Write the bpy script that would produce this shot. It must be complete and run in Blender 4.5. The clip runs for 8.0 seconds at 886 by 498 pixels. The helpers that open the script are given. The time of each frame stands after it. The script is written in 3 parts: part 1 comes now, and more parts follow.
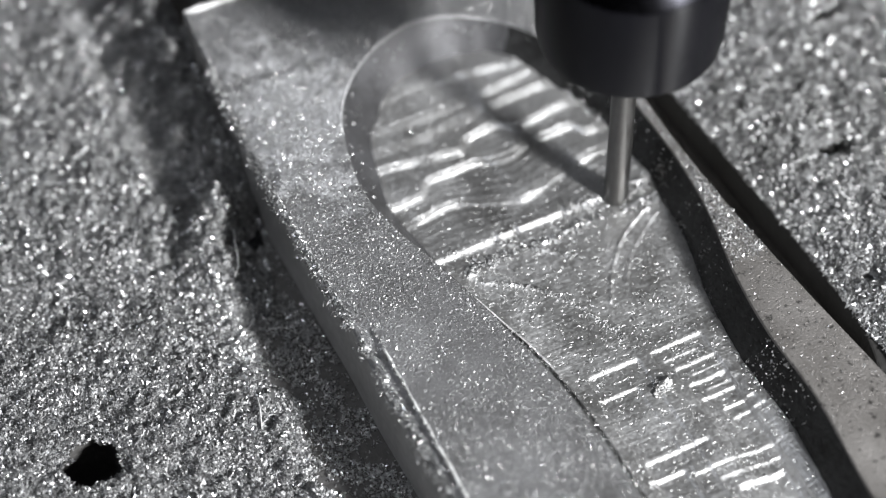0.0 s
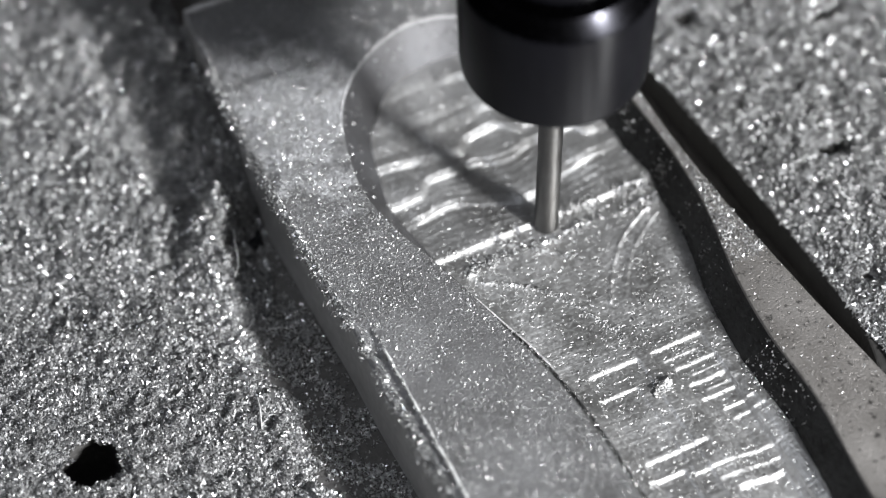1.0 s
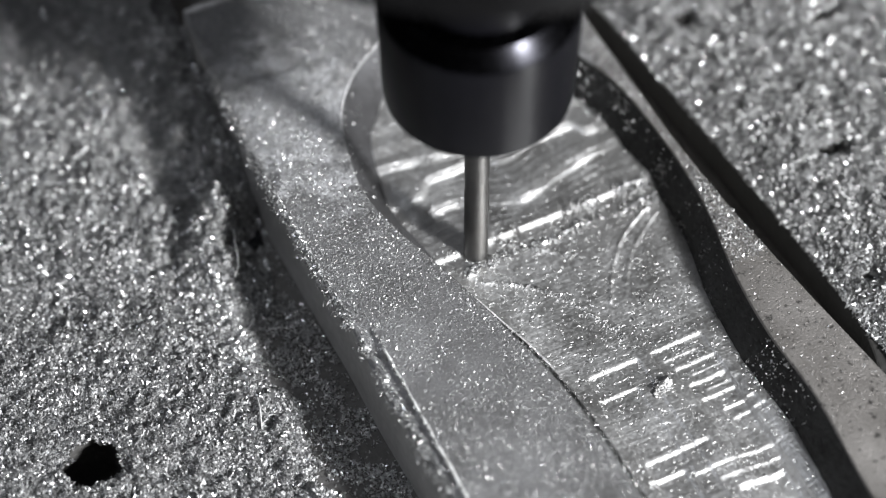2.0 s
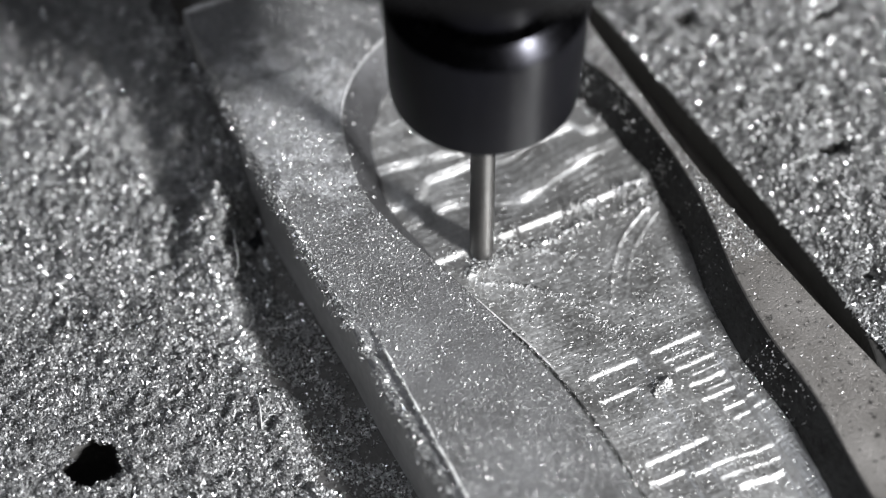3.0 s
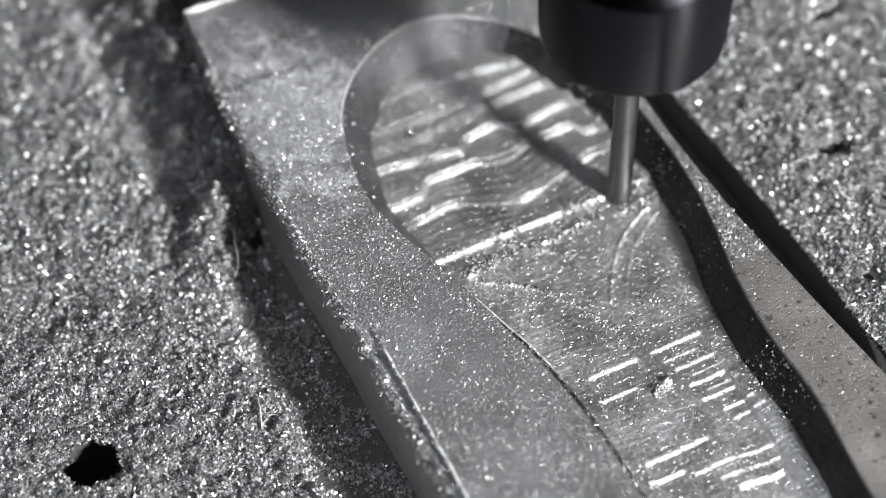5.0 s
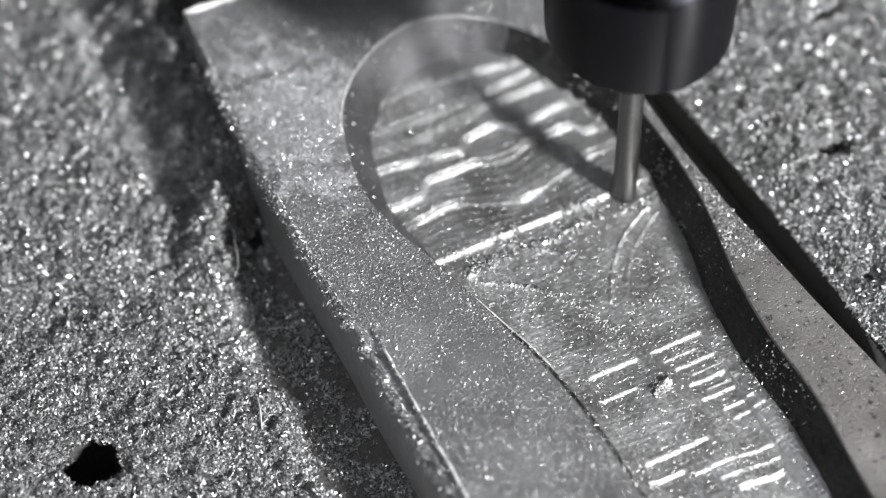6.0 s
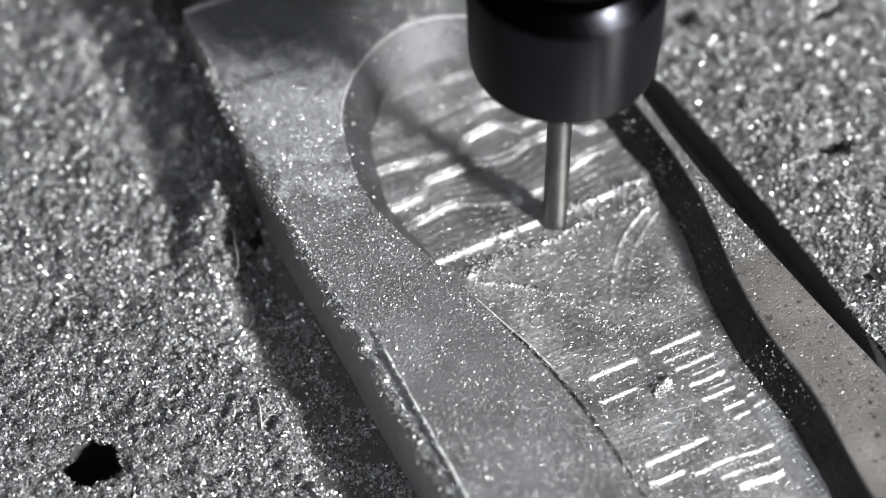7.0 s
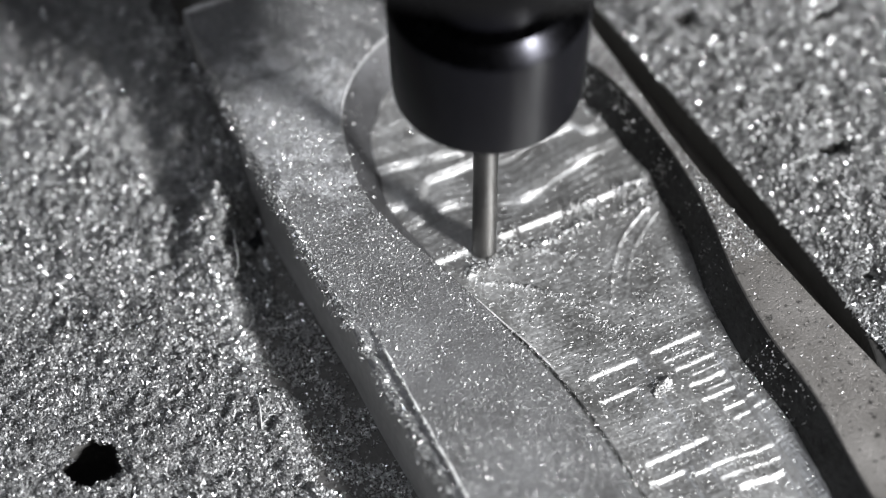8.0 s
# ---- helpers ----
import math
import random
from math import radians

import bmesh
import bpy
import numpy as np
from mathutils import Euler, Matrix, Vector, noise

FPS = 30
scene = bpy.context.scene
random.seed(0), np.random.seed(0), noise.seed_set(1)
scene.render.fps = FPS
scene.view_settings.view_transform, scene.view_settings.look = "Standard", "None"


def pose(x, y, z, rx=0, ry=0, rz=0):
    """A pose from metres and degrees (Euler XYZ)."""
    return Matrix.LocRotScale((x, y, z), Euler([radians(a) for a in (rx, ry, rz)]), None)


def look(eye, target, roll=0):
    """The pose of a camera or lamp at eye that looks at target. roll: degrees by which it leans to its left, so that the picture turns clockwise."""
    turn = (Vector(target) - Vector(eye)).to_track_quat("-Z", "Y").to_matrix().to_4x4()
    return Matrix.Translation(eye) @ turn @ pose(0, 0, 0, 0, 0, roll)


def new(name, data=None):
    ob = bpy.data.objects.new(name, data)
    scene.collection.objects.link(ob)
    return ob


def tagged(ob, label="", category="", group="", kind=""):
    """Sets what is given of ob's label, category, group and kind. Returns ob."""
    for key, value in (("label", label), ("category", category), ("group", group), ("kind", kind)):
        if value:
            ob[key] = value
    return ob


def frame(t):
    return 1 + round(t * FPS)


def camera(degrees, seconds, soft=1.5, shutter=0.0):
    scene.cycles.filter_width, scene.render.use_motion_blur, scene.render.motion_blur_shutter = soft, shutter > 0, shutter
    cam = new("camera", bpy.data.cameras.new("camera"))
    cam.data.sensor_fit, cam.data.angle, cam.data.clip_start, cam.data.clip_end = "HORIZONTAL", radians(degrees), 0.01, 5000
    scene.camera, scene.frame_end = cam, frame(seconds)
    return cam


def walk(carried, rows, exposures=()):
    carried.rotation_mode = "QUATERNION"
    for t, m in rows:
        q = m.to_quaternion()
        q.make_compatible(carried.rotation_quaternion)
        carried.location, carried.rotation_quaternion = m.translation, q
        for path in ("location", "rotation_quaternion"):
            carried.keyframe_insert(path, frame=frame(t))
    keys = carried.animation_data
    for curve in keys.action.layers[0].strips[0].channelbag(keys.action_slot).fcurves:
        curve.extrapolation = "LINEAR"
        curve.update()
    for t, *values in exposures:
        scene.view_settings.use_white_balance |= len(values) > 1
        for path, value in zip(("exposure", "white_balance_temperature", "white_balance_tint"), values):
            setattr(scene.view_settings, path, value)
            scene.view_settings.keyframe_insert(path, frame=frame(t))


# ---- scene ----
cam = camera(18.55, 8.0, soft=1.2)
# A still camera looks down at 52 degrees on the milled block.
EYE = (0.0, -0.27459, 0.35945)
STILL = look(EYE, (0.0, 0.0, 0.008))
walk(cam, [(0.0, STILL), (8.0, STILL)])
cam.data.dof.use_dof = True
cam.data.dof.focus_distance = 0.432
cam.data.dof.aperture_fstop = 8.2

# ---- light: one work lamp beside the camera, a dim workshop round it ----
world = bpy.data.worlds.new("workshop")
scene.world = world
world.use_nodes = True
wn = world.node_tree.nodes
wl = world.node_tree.links
w_coord = wn.new("ShaderNodeTexCoord")
w_sep = wn.new("ShaderNodeSeparateXYZ")
w_ramp = wn.new("ShaderNodeValToRGB")
w_ramp.color_ramp.elements[0].position = 0.0
w_ramp.color_ramp.elements[0].color = (0.01, 0.01, 0.011, 1)
w_ramp.color_ramp.elements[1].position = 1.0
w_ramp.color_ramp.elements[1].color = (0.6, 0.61, 0.63, 1)
for w_at, w_grey in ((0.6, 0.055), (0.92, 0.12)):
    w_ramp.color_ramp.elements.new(w_at).color = (w_grey, w_grey, 1.03 * w_grey, 1)
wl.new(w_coord.outputs["Generated"], w_sep.inputs[0])
wl.new(w_sep.outputs["Z"], w_ramp.inputs[0])
wl.new(w_ramp.outputs[0], wn["Background"].inputs["Color"])
wn["Background"].inputs["Strength"].default_value = 0.42

TO_LAMP = Vector((0.649, -0.564, 0.51)).normalized()
lamp_data = bpy.data.lights.new("work_lamp", "AREA")
lamp_data.shape = "DISK"
lamp_data.size = 0.105
lamp_data.energy = 16.0
lamp_data.color = (0.982, 0.995, 1.01)
work_lamp = new("work_lamp", lamp_data)
work_lamp.matrix_world = look(Vector((0.01, 0.0, 0.012)) + 0.8 * TO_LAMP, (0.01, 0.0, 0.012))

# a dim, broader light of the workshop, high over the bed's open side
side_data = bpy.data.lights.new("workshop_light", "AREA")
side_data.shape = "DISK"
side_data.size = 0.2
side_data.energy = 1.55
side_data.color = (0.85, 0.9, 1.0)
workshop_light = new("workshop_light", side_data)
workshop_light.matrix_world = look(Vector((-0.5, -0.27, 0.82)).normalized() * 1.0, (0, 0, 0))

# ---- units and block space: u across the block, v along it, millimetres ----
MM = 0.001
TURN = 26.735
BLOCK = pose(0, 0, 0, rz=TURN)
RIM, LEDGE, TIP_Z = 16.0, 7.0, 8.0
rng = np.random.default_rng(7)


def smooth(x, a, b):
    t = np.clip((np.asarray(x, float) - a) / (b - a), 0, 1)
    return t * t * (3 - 2 * t)


def hash2(i, j, seed):
    h = (i * 374761393 + j * 668265263 + seed * 1442695041) & 0xFFFFFFFF
    h = ((h ^ (h >> 13)) * 1274126177) & 0xFFFFFFFF
    return ((h ^ (h >> 16)) & 0xFFFF) / 65535.0


def rough(x, y, size, seed=0, octaves=3):
    """Value noise in -1..1 on arrays, with lumps of about that size."""
    x, y = np.asarray(x, float) / size, np.asarray(y, float) / size
    x, y = 0.83 * x - 0.56 * y, 0.56 * x + 0.83 * y
    total, weight, gain = 0.0, 0.0, 1.0
    for k in range(octaves):
        i, j = np.floor(x).astype(np.int64), np.floor(y).astype(np.int64)
        fx, fy = x - i, y - j
        fx, fy = fx * fx * (3 - 2 * fx), fy * fy * (3 - 2 * fy)
        s = seed + 17 * k
        top = hash2(i, j, s) * (1 - fx) + hash2(i + 1, j, s) * fx
        low = hash2(i, j + 1, s) * (1 - fx) + hash2(i + 1, j + 1, s) * fx
        total = total + gain * (2 * (top * (1 - fy) + low * fy) - 1)
        weight += gain
        x, y, gain = 1.63 * x - 1.21 * y + 5.1, 1.21 * x + 1.63 * y + 9.7, gain * 0.55
    return total / weight


# ---- materials ----
def material(name, base, metal, gloss, vary=0.25, grain=400, coarse=60, bump=0.15, sheen=0.5, lines=None, line_bump=0.2, rough_vary=0.12, pits=0, dust=None, specks=0):
    """A surface with grain and stains at two scales, and tool lines across it where lines gives their number a metre."""
    m = bpy.data.materials.new(name)
    m.use_nodes = True
    n, l = m.node_tree.nodes, m.node_tree.links
    shader = n["Principled BSDF"]
    shader.inputs["Metallic"].default_value = metal
    shader.inputs["Specular IOR Level"].default_value = sheen
    coord = n.new("ShaderNodeTexCoord")
    fine = n.new("ShaderNodeTexNoise")
    fine.inputs["Scale"].default_value, fine.inputs["Detail"].default_value = grain, 4
    large = n.new("ShaderNodeTexNoise")
    large.inputs["Scale"].default_value, large.inputs["Detail"].default_value = coarse, 5
    for tex in (fine, large):
        l.new(coord.outputs["Object"], tex.inputs["Vector"])
    mix = n.new("ShaderNodeMath")
    mix.operation = "MULTIPLY_ADD"
    mix.inputs[1].default_value = 0.45
    l.new(fine.outputs["Fac"], mix.inputs[0])
    half = n.new("ShaderNodeMath")
    half.operation = "MULTIPLY"
    half.inputs[1].default_value = 0.55
    l.new(large.outputs["Fac"], half.inputs[0])
    l.new(half.outputs[0], mix.inputs[2])
    ramp = n.new("ShaderNodeValToRGB")
    ramp.color_ramp.elements[0].position, ramp.color_ramp.elements[1].position = 0.3, 0.7
    ramp.color_ramp.elements[0].color = (*[c * (1 - vary) * w for c, w in zip(base, (1.0, 0.98, 0.95))], 1)
    ramp.color_ramp.elements[1].color = (*[min(1, c * (1 + vary)) for c in base], 1)
    l.new(mix.outputs[0], ramp.inputs[0])
    l.new(ramp.outputs[0], shader.inputs["Base Color"])
    span = n.new("ShaderNodeMapRange")
    span.inputs["To Min"].default_value, span.inputs["To Max"].default_value = gloss - rough_vary, gloss + rough_vary
    span.inputs["From Min"].default_value, span.inputs["From Max"].default_value = 0.3, 0.7
    l.new(mix.outputs[0], span.inputs["Value"])
    l.new(span.outputs[0], shader.inputs["Roughness"])
    relief = n.new("ShaderNodeBump")
    relief.inputs["Strength"].default_value, relief.inputs["Distance"].default_value = bump, 0.0004
    l.new(fine.outputs["Fac"], relief.inputs["Height"])
    last = relief
    if lines:
        squeeze = n.new("ShaderNodeMapping")
        squeeze.inputs["Scale"].default_value = (lines[0], lines[1], 1)
        l.new(coord.outputs["Object"], squeeze.inputs["Vector"])
        streak = n.new("ShaderNodeTexNoise")
        streak.inputs["Scale"].default_value, streak.inputs["Detail"].default_value = 1.0, 3
        l.new(squeeze.outputs[0], streak.inputs["Vector"])
        ridge = n.new("ShaderNodeBump")
        ridge.inputs["Strength"].default_value, ridge.inputs["Distance"].default_value = line_bump, 0.0005
        l.new(streak.outputs["Fac"], ridge.inputs["Height"])
        l.new(relief.outputs[0], ridge.inputs["Normal"])
        last = ridge
    if pits:
        spot = n.new("ShaderNodeTexNoise")
        spot.inputs["Scale"].default_value, spot.inputs["Detail"].default_value = pits, 2
        l.new(coord.outputs["Object"], spot.inputs["Vector"])
        cut = n.new("ShaderNodeMapRange")
        cut.inputs["From Min"].default_value, cut.inputs["From Max"].default_value = 0.62, 0.72
        cut.inputs["To Min"].default_value, cut.inputs["To Max"].default_value = 1.0, 0.0
        l.new(spot.outputs["Fac"], cut.inputs["Value"])
        dent = n.new("ShaderNodeBump")
        dent.inputs["Strength"].default_value, dent.inputs["Distance"].default_value = 0.55, 0.0003
        l.new(cut.outputs[0], dent.inputs["Height"])
        l.new(last.outputs[0], dent.inputs["Normal"])
        last = dent
    l.new(last.outputs[0], shader.inputs["Normal"])
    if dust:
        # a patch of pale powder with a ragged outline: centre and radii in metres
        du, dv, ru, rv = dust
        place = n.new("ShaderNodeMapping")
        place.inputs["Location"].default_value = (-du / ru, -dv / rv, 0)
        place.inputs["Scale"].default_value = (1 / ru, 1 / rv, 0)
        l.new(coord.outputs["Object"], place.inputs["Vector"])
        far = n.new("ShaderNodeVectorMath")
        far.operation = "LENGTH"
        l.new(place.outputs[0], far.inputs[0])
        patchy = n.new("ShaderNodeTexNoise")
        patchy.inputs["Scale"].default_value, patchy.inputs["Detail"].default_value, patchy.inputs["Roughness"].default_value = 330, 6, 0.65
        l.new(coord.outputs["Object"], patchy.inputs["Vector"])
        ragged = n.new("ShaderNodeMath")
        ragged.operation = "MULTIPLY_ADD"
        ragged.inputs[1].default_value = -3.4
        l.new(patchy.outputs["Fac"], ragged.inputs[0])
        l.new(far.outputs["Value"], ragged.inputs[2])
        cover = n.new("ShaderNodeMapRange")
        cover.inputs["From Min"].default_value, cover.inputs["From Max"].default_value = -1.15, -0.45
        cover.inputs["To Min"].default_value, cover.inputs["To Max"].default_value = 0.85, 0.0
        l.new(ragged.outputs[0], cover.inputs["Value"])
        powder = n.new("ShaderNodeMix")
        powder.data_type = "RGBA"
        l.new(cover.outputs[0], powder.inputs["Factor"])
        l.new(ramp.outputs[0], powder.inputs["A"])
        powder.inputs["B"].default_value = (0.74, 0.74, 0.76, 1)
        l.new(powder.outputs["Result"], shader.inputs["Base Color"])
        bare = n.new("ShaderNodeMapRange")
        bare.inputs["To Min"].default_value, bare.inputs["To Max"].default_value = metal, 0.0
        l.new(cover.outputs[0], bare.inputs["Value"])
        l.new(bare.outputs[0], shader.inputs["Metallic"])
    if specks:
        # small dark pits and burnt specks
        fleck = n.new("ShaderNodeTexNoise")
        fleck.inputs["Scale"].default_value, fleck.inputs["Detail"].default_value = specks, 3
        l.new(coord.outputs["Object"], fleck.inputs["Vector"])
        dark = n.new("ShaderNodeMapRange")
        dark.inputs["From Min"].default_value, dark.inputs["From Max"].default_value = 0.6, 0.7
        dark.inputs["To Min"].default_value, dark.inputs["To Max"].default_value = 1.0, 0.3
        l.new(fleck.outputs["Fac"], dark.inputs["Value"])
        spotted = n.new("ShaderNodeMix")
        spotted.data_type, spotted.blend_type = "RGBA", "MULTIPLY"
        spotted.inputs["Factor"].default_value = 1.0
        l.new(ramp.outputs[0], spotted.inputs["A"])
        l.new(dark.outputs[0], spotted.inputs["B"])
        l.new(spotted.outputs["Result"], shader.inputs["Base Color"])
    return m


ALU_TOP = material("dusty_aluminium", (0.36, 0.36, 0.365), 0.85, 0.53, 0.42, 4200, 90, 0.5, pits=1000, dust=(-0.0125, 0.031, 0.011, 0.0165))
ALU_BAR = material("stained_bar_aluminium", (0.3, 0.286, 0.274), 0.7, 0.55, 0.3, 3200, 110, 0.35, pits=1900, specks=900)
ALU_FLOOR = material("milled_aluminium", (0.72, 0.72, 0.72), 1.0, 0.52, 0.3, 1800, 120, 0.25, 0.5, (60, 1400), 0.22, pits=1300)
# one pocket wall in two tones: shade painted in first, lit copy after
ALU_WALL_SHADED = material("shaded_wall_aluminium", (0.06, 0.06, 0.06), 1.0, 0.55, 0.5, 900, 160, 1.0, 0.5, (500, 60), 0.2)
ALU_WALL_LIT = material("lit_wall_aluminium", (0.165, 0.165, 0.172), 1.0, 0.58, 0.2, 900, 80, 0.25, 0.5, (300, 300), 0.15)
PLATE_STEEL = material("dark_plate_steel", (0.04, 0.039, 0.038), 0.2, 0.6, 0.3, 900, 90, 0.4, 0.3)
ALU_SIDE = material("dull_side_aluminium", (0.38, 0.375, 0.365), 0.2, 0.6, 0.25, 700, 90, 0.3, 0.5, (60, 60), 0.15)
BED = material("bed_plate", (0.22, 0.215, 0.21), 0.7, 0.5, 0.35, 900, 70, 0.4)
# darker than the chips over it: crevice shade is put in this colour
SWARF_BASE = material("packed_swarf_shade", (0.24, 0.24, 0.245), 1.0, 0.5, 0.5, 1600, 300, 1.0)
BLACK_STEEL = material("black_oxide_steel", (0.005, 0.005, 0.0065), 0.0, 0.34, 0.2, 700, 90, 0.02, 0.17, rough_vary=0.02)
SPINDLE_PAINT = material("dark_spindle_steel", (0.004, 0.004, 0.0045), 0.0, 0.4, 0.2, 500, 40, 0.05, 0.15)
CARBIDE = material("carbide", (0.14, 0.138, 0.135), 1.0, 0.42, 0.12, 900, 150, 0.05, 0.5, (900, 900), 0.05, 0.05)


TORN = material("torn_aluminium", (0.42, 0.42, 0.42), 0.7, 0.5, 0.3, 1800, 500, 1.0)
LUMP_BLACK = material("black_lump_surface", (0.009, 0.009, 0.011), 0.0, 0.35, 0.3, 900, 300, 0.6, 0.3)
DARK_STEEL = material("polished_dark_steel", (0.018, 0.018, 0.021), 1.0, 0.26, 0.2, 700, 120, 0.05, rough_vary=0.05)
BURR = material("bright_burr", (0.82, 0.82, 0.82), 0.1, 0.4, 0.2, 2500, 300, 0.4)


def turned_finish(m, strength):
    """Fine grooves round the upright axis, as a lathe leaves them: highlights stretch along the axis."""
    n, l = m.node_tree.nodes, m.node_tree.links
    round_axis = n.new("ShaderNodeTangent")
    round_axis.direction_type, round_axis.axis = "RADIAL", "Z"
    l.new(round_axis.outputs[0], n["Principled BSDF"].inputs["Tangent"])
    n["Principled BSDF"].inputs["Anisotropic"].default_value = strength
    n["Principled BSDF"].inputs["Anisotropic Rotation"].default_value = 0.25


turned_finish(BLACK_STEEL, 0.97)
turned_finish(CARBIDE, 0.6)


def chip_material(name, dull, bright, dark, light):
    """Bright cut aluminium, each flake with a tone and gloss of its own."""
    m = bpy.data.materials.new(name)
    m.use_nodes = True
    n, l = m.node_tree.nodes, m.node_tree.links
    shader = n["Principled BSDF"]
    shader.inputs["Metallic"].default_value = 1.0
    geo = n.new("ShaderNodeNewGeometry")
    tone = n.new("ShaderNodeMapRange")
    tone.inputs["To Min"].default_value, tone.inputs["To Max"].default_value = dark, light
    l.new(geo.outputs["Random Per Island"], tone.inputs["Value"])
    l.new(tone.outputs[0], shader.inputs["Base Color"])
    # most flakes are torn and dull, a few are clean-cut and glint
    spread = n.new("ShaderNodeMath")
    spread.operation = "MULTIPLY"
    spread.inputs[1].default_value = 61.7
    l.new(geo.outputs["Random Per Island"], spread.inputs[0])
    other = n.new("ShaderNodeMath")
    other.operation = "FRACT"
    l.new(spread.outputs[0], other.inputs[0])
    gloss = n.new("ShaderNodeValToRGB")
    gloss.color_ramp.elements[0].position, gloss.color_ramp.elements[1].position = 0.0, 1.0
    gloss.color_ramp.elements[0].color = (dull, dull, dull, 1)
    gloss.color_ramp.elements[1].color = (0.27, 0.27, 0.27, 1)
    for at, value in ((0.7, bright), (0.84, 0.31)):
        gloss.color_ramp.elements.new(at).color = (value, value, value, 1)
    l.new(other.outputs[0], gloss.inputs[0])
    l.new(gloss.outputs[0], shader.inputs["Roughness"])
    return m


CHIP = chip_material("aluminium_chips", 0.72, 0.45, 0.24, 0.66)
# paler, glossier copy: glints of chips in the shaded gap are in its tone
GAP_CHIP = chip_material("gap_aluminium_chips", 0.45, 0.34, 0.45, 0.95)
LOOSE_CHIP = chip_material("loose_aluminium_chips", 0.66, 0.4, 0.3, 0.7)


# ---- mesh helpers (millimetres in, metres out) ----
def mesh_of(name, verts, faces, mats, soft=True, index=None):
    me = bpy.data.meshes.new(name)
    verts = np.asarray(verts, float) * MM
    if isinstance(faces, np.ndarray):
        count, k = faces.shape
        me.vertices.add(len(verts))
        me.vertices.foreach_set("co", verts.ravel())
        me.loops.add(count * k)
        me.loops.foreach_set("vertex_index", faces.ravel().astype(np.int32))
        me.polygons.add(count)
        me.polygons.foreach_set("loop_start", np.arange(0, count * k, k, dtype=np.int32))
    else:
        me.from_pydata([tuple(v) for v in verts], [], faces)
    for mat in mats:
        me.materials.append(mat)
    if index is not None:
        me.polygons.foreach_set("material_index", np.asarray(index, np.int32))
    me.polygons.foreach_set("use_smooth", np.full(len(me.polygons), soft))
    me.update(calc_edges=True)
    me.validate()
    return me


def part(name, me, parent, label=""):
    ob = new(name, me)
    ob.parent = parent
    return tagged(ob, label) if label else ob


def grid_faces(rows, cols, closed=False, start=0):
    """Quads of a grid of points in row order; closed joins the last column to the first."""
    r, c = np.meshgrid(np.arange(rows - 1), np.arange(cols if closed else cols - 1), indexing="ij")
    r, c = r.ravel(), c.ravel()
    d = (c + 1) % cols
    return np.stack([r * cols + c, r * cols + d, (r + 1) * cols + d, (r + 1) * cols + c], 1) + start


def lathe(name, profile, mat, around=96):
    """A turned solid from (radius, height) pairs, closed at both ends."""
    a = np.linspace(0, 2 * np.pi, around, endpoint=False)
    rows = [np.stack([r * np.cos(a), r * np.sin(a), np.full(around, h)], 1) for r, h in profile]
    me = mesh_of(name, np.concatenate(rows), grid_faces(len(profile), around, True), [mat])
    bm = bmesh.new()
    bm.from_mesh(me)
    for e in bm.edges:
        if len(e.link_faces) == 2 and e.link_faces[0].normal.angle(e.link_faces[1].normal, 0) > 0.5:
            e.smooth = False
    bmesh.ops.recalc_face_normals(bm, faces=bm.faces)
    bm.to_mesh(me)
    bm.free()
    return me


def sweep(name, path, radius, mat, around=8):
    """An uneven bead along a path."""
    path = np.asarray(path, float)
    t = np.gradient(path, axis=0)
    t /= np.linalg.norm(t, axis=1)[:, None]
    side = np.cross(t, (0, 0, 1.0))
    side /= np.linalg.norm(side, axis=1)[:, None]
    up = np.cross(side, t)
    r = radius * (0.7 + 0.5 * rough(path[:, 1], path[:, 0], 2.0, 97, 2))
    r[0] = r[-1] = 0.01
    a = np.linspace(0, 2 * np.pi, around, endpoint=False)
    rows = path[:, None] + r[:, None, None] * (np.cos(a)[None, :, None] * side[:, None] + np.sin(a)[None, :, None] * up[:, None])
    return mesh_of(name, rows.reshape(-1, 3), grid_faces(len(path), around, True), [mat])


def rounded(points, each, closed=True):
    """A smooth curve through the control points (Catmull-Rom)."""
    p = np.asarray(points, float)
    n = len(p)
    out = []
    t = np.linspace(0, 1, each, endpoint=False)[:, None]
    for i in range(n if closed else n - 1):
        a, b, c, d = (p[(i + k) % n] if closed else p[min(max(i + k, 0), n - 1)] for k in (-1, 0, 1, 2))
        out.append(0.5 * (2 * b + (c - a) * t + (2 * a - 5 * b + 4 * c - d) * t**2 + (3 * b - a - 3 * c + d) * t**3))
    return np.concatenate(out)


# ---- swarf: crooked chips of cut metal, joined ----
FLAKE = np.array([[0, 1, 3], [1, 2, 3], [2, 0, 3], [1, 0, 4], [2, 1, 4], [0, 2, 4]])


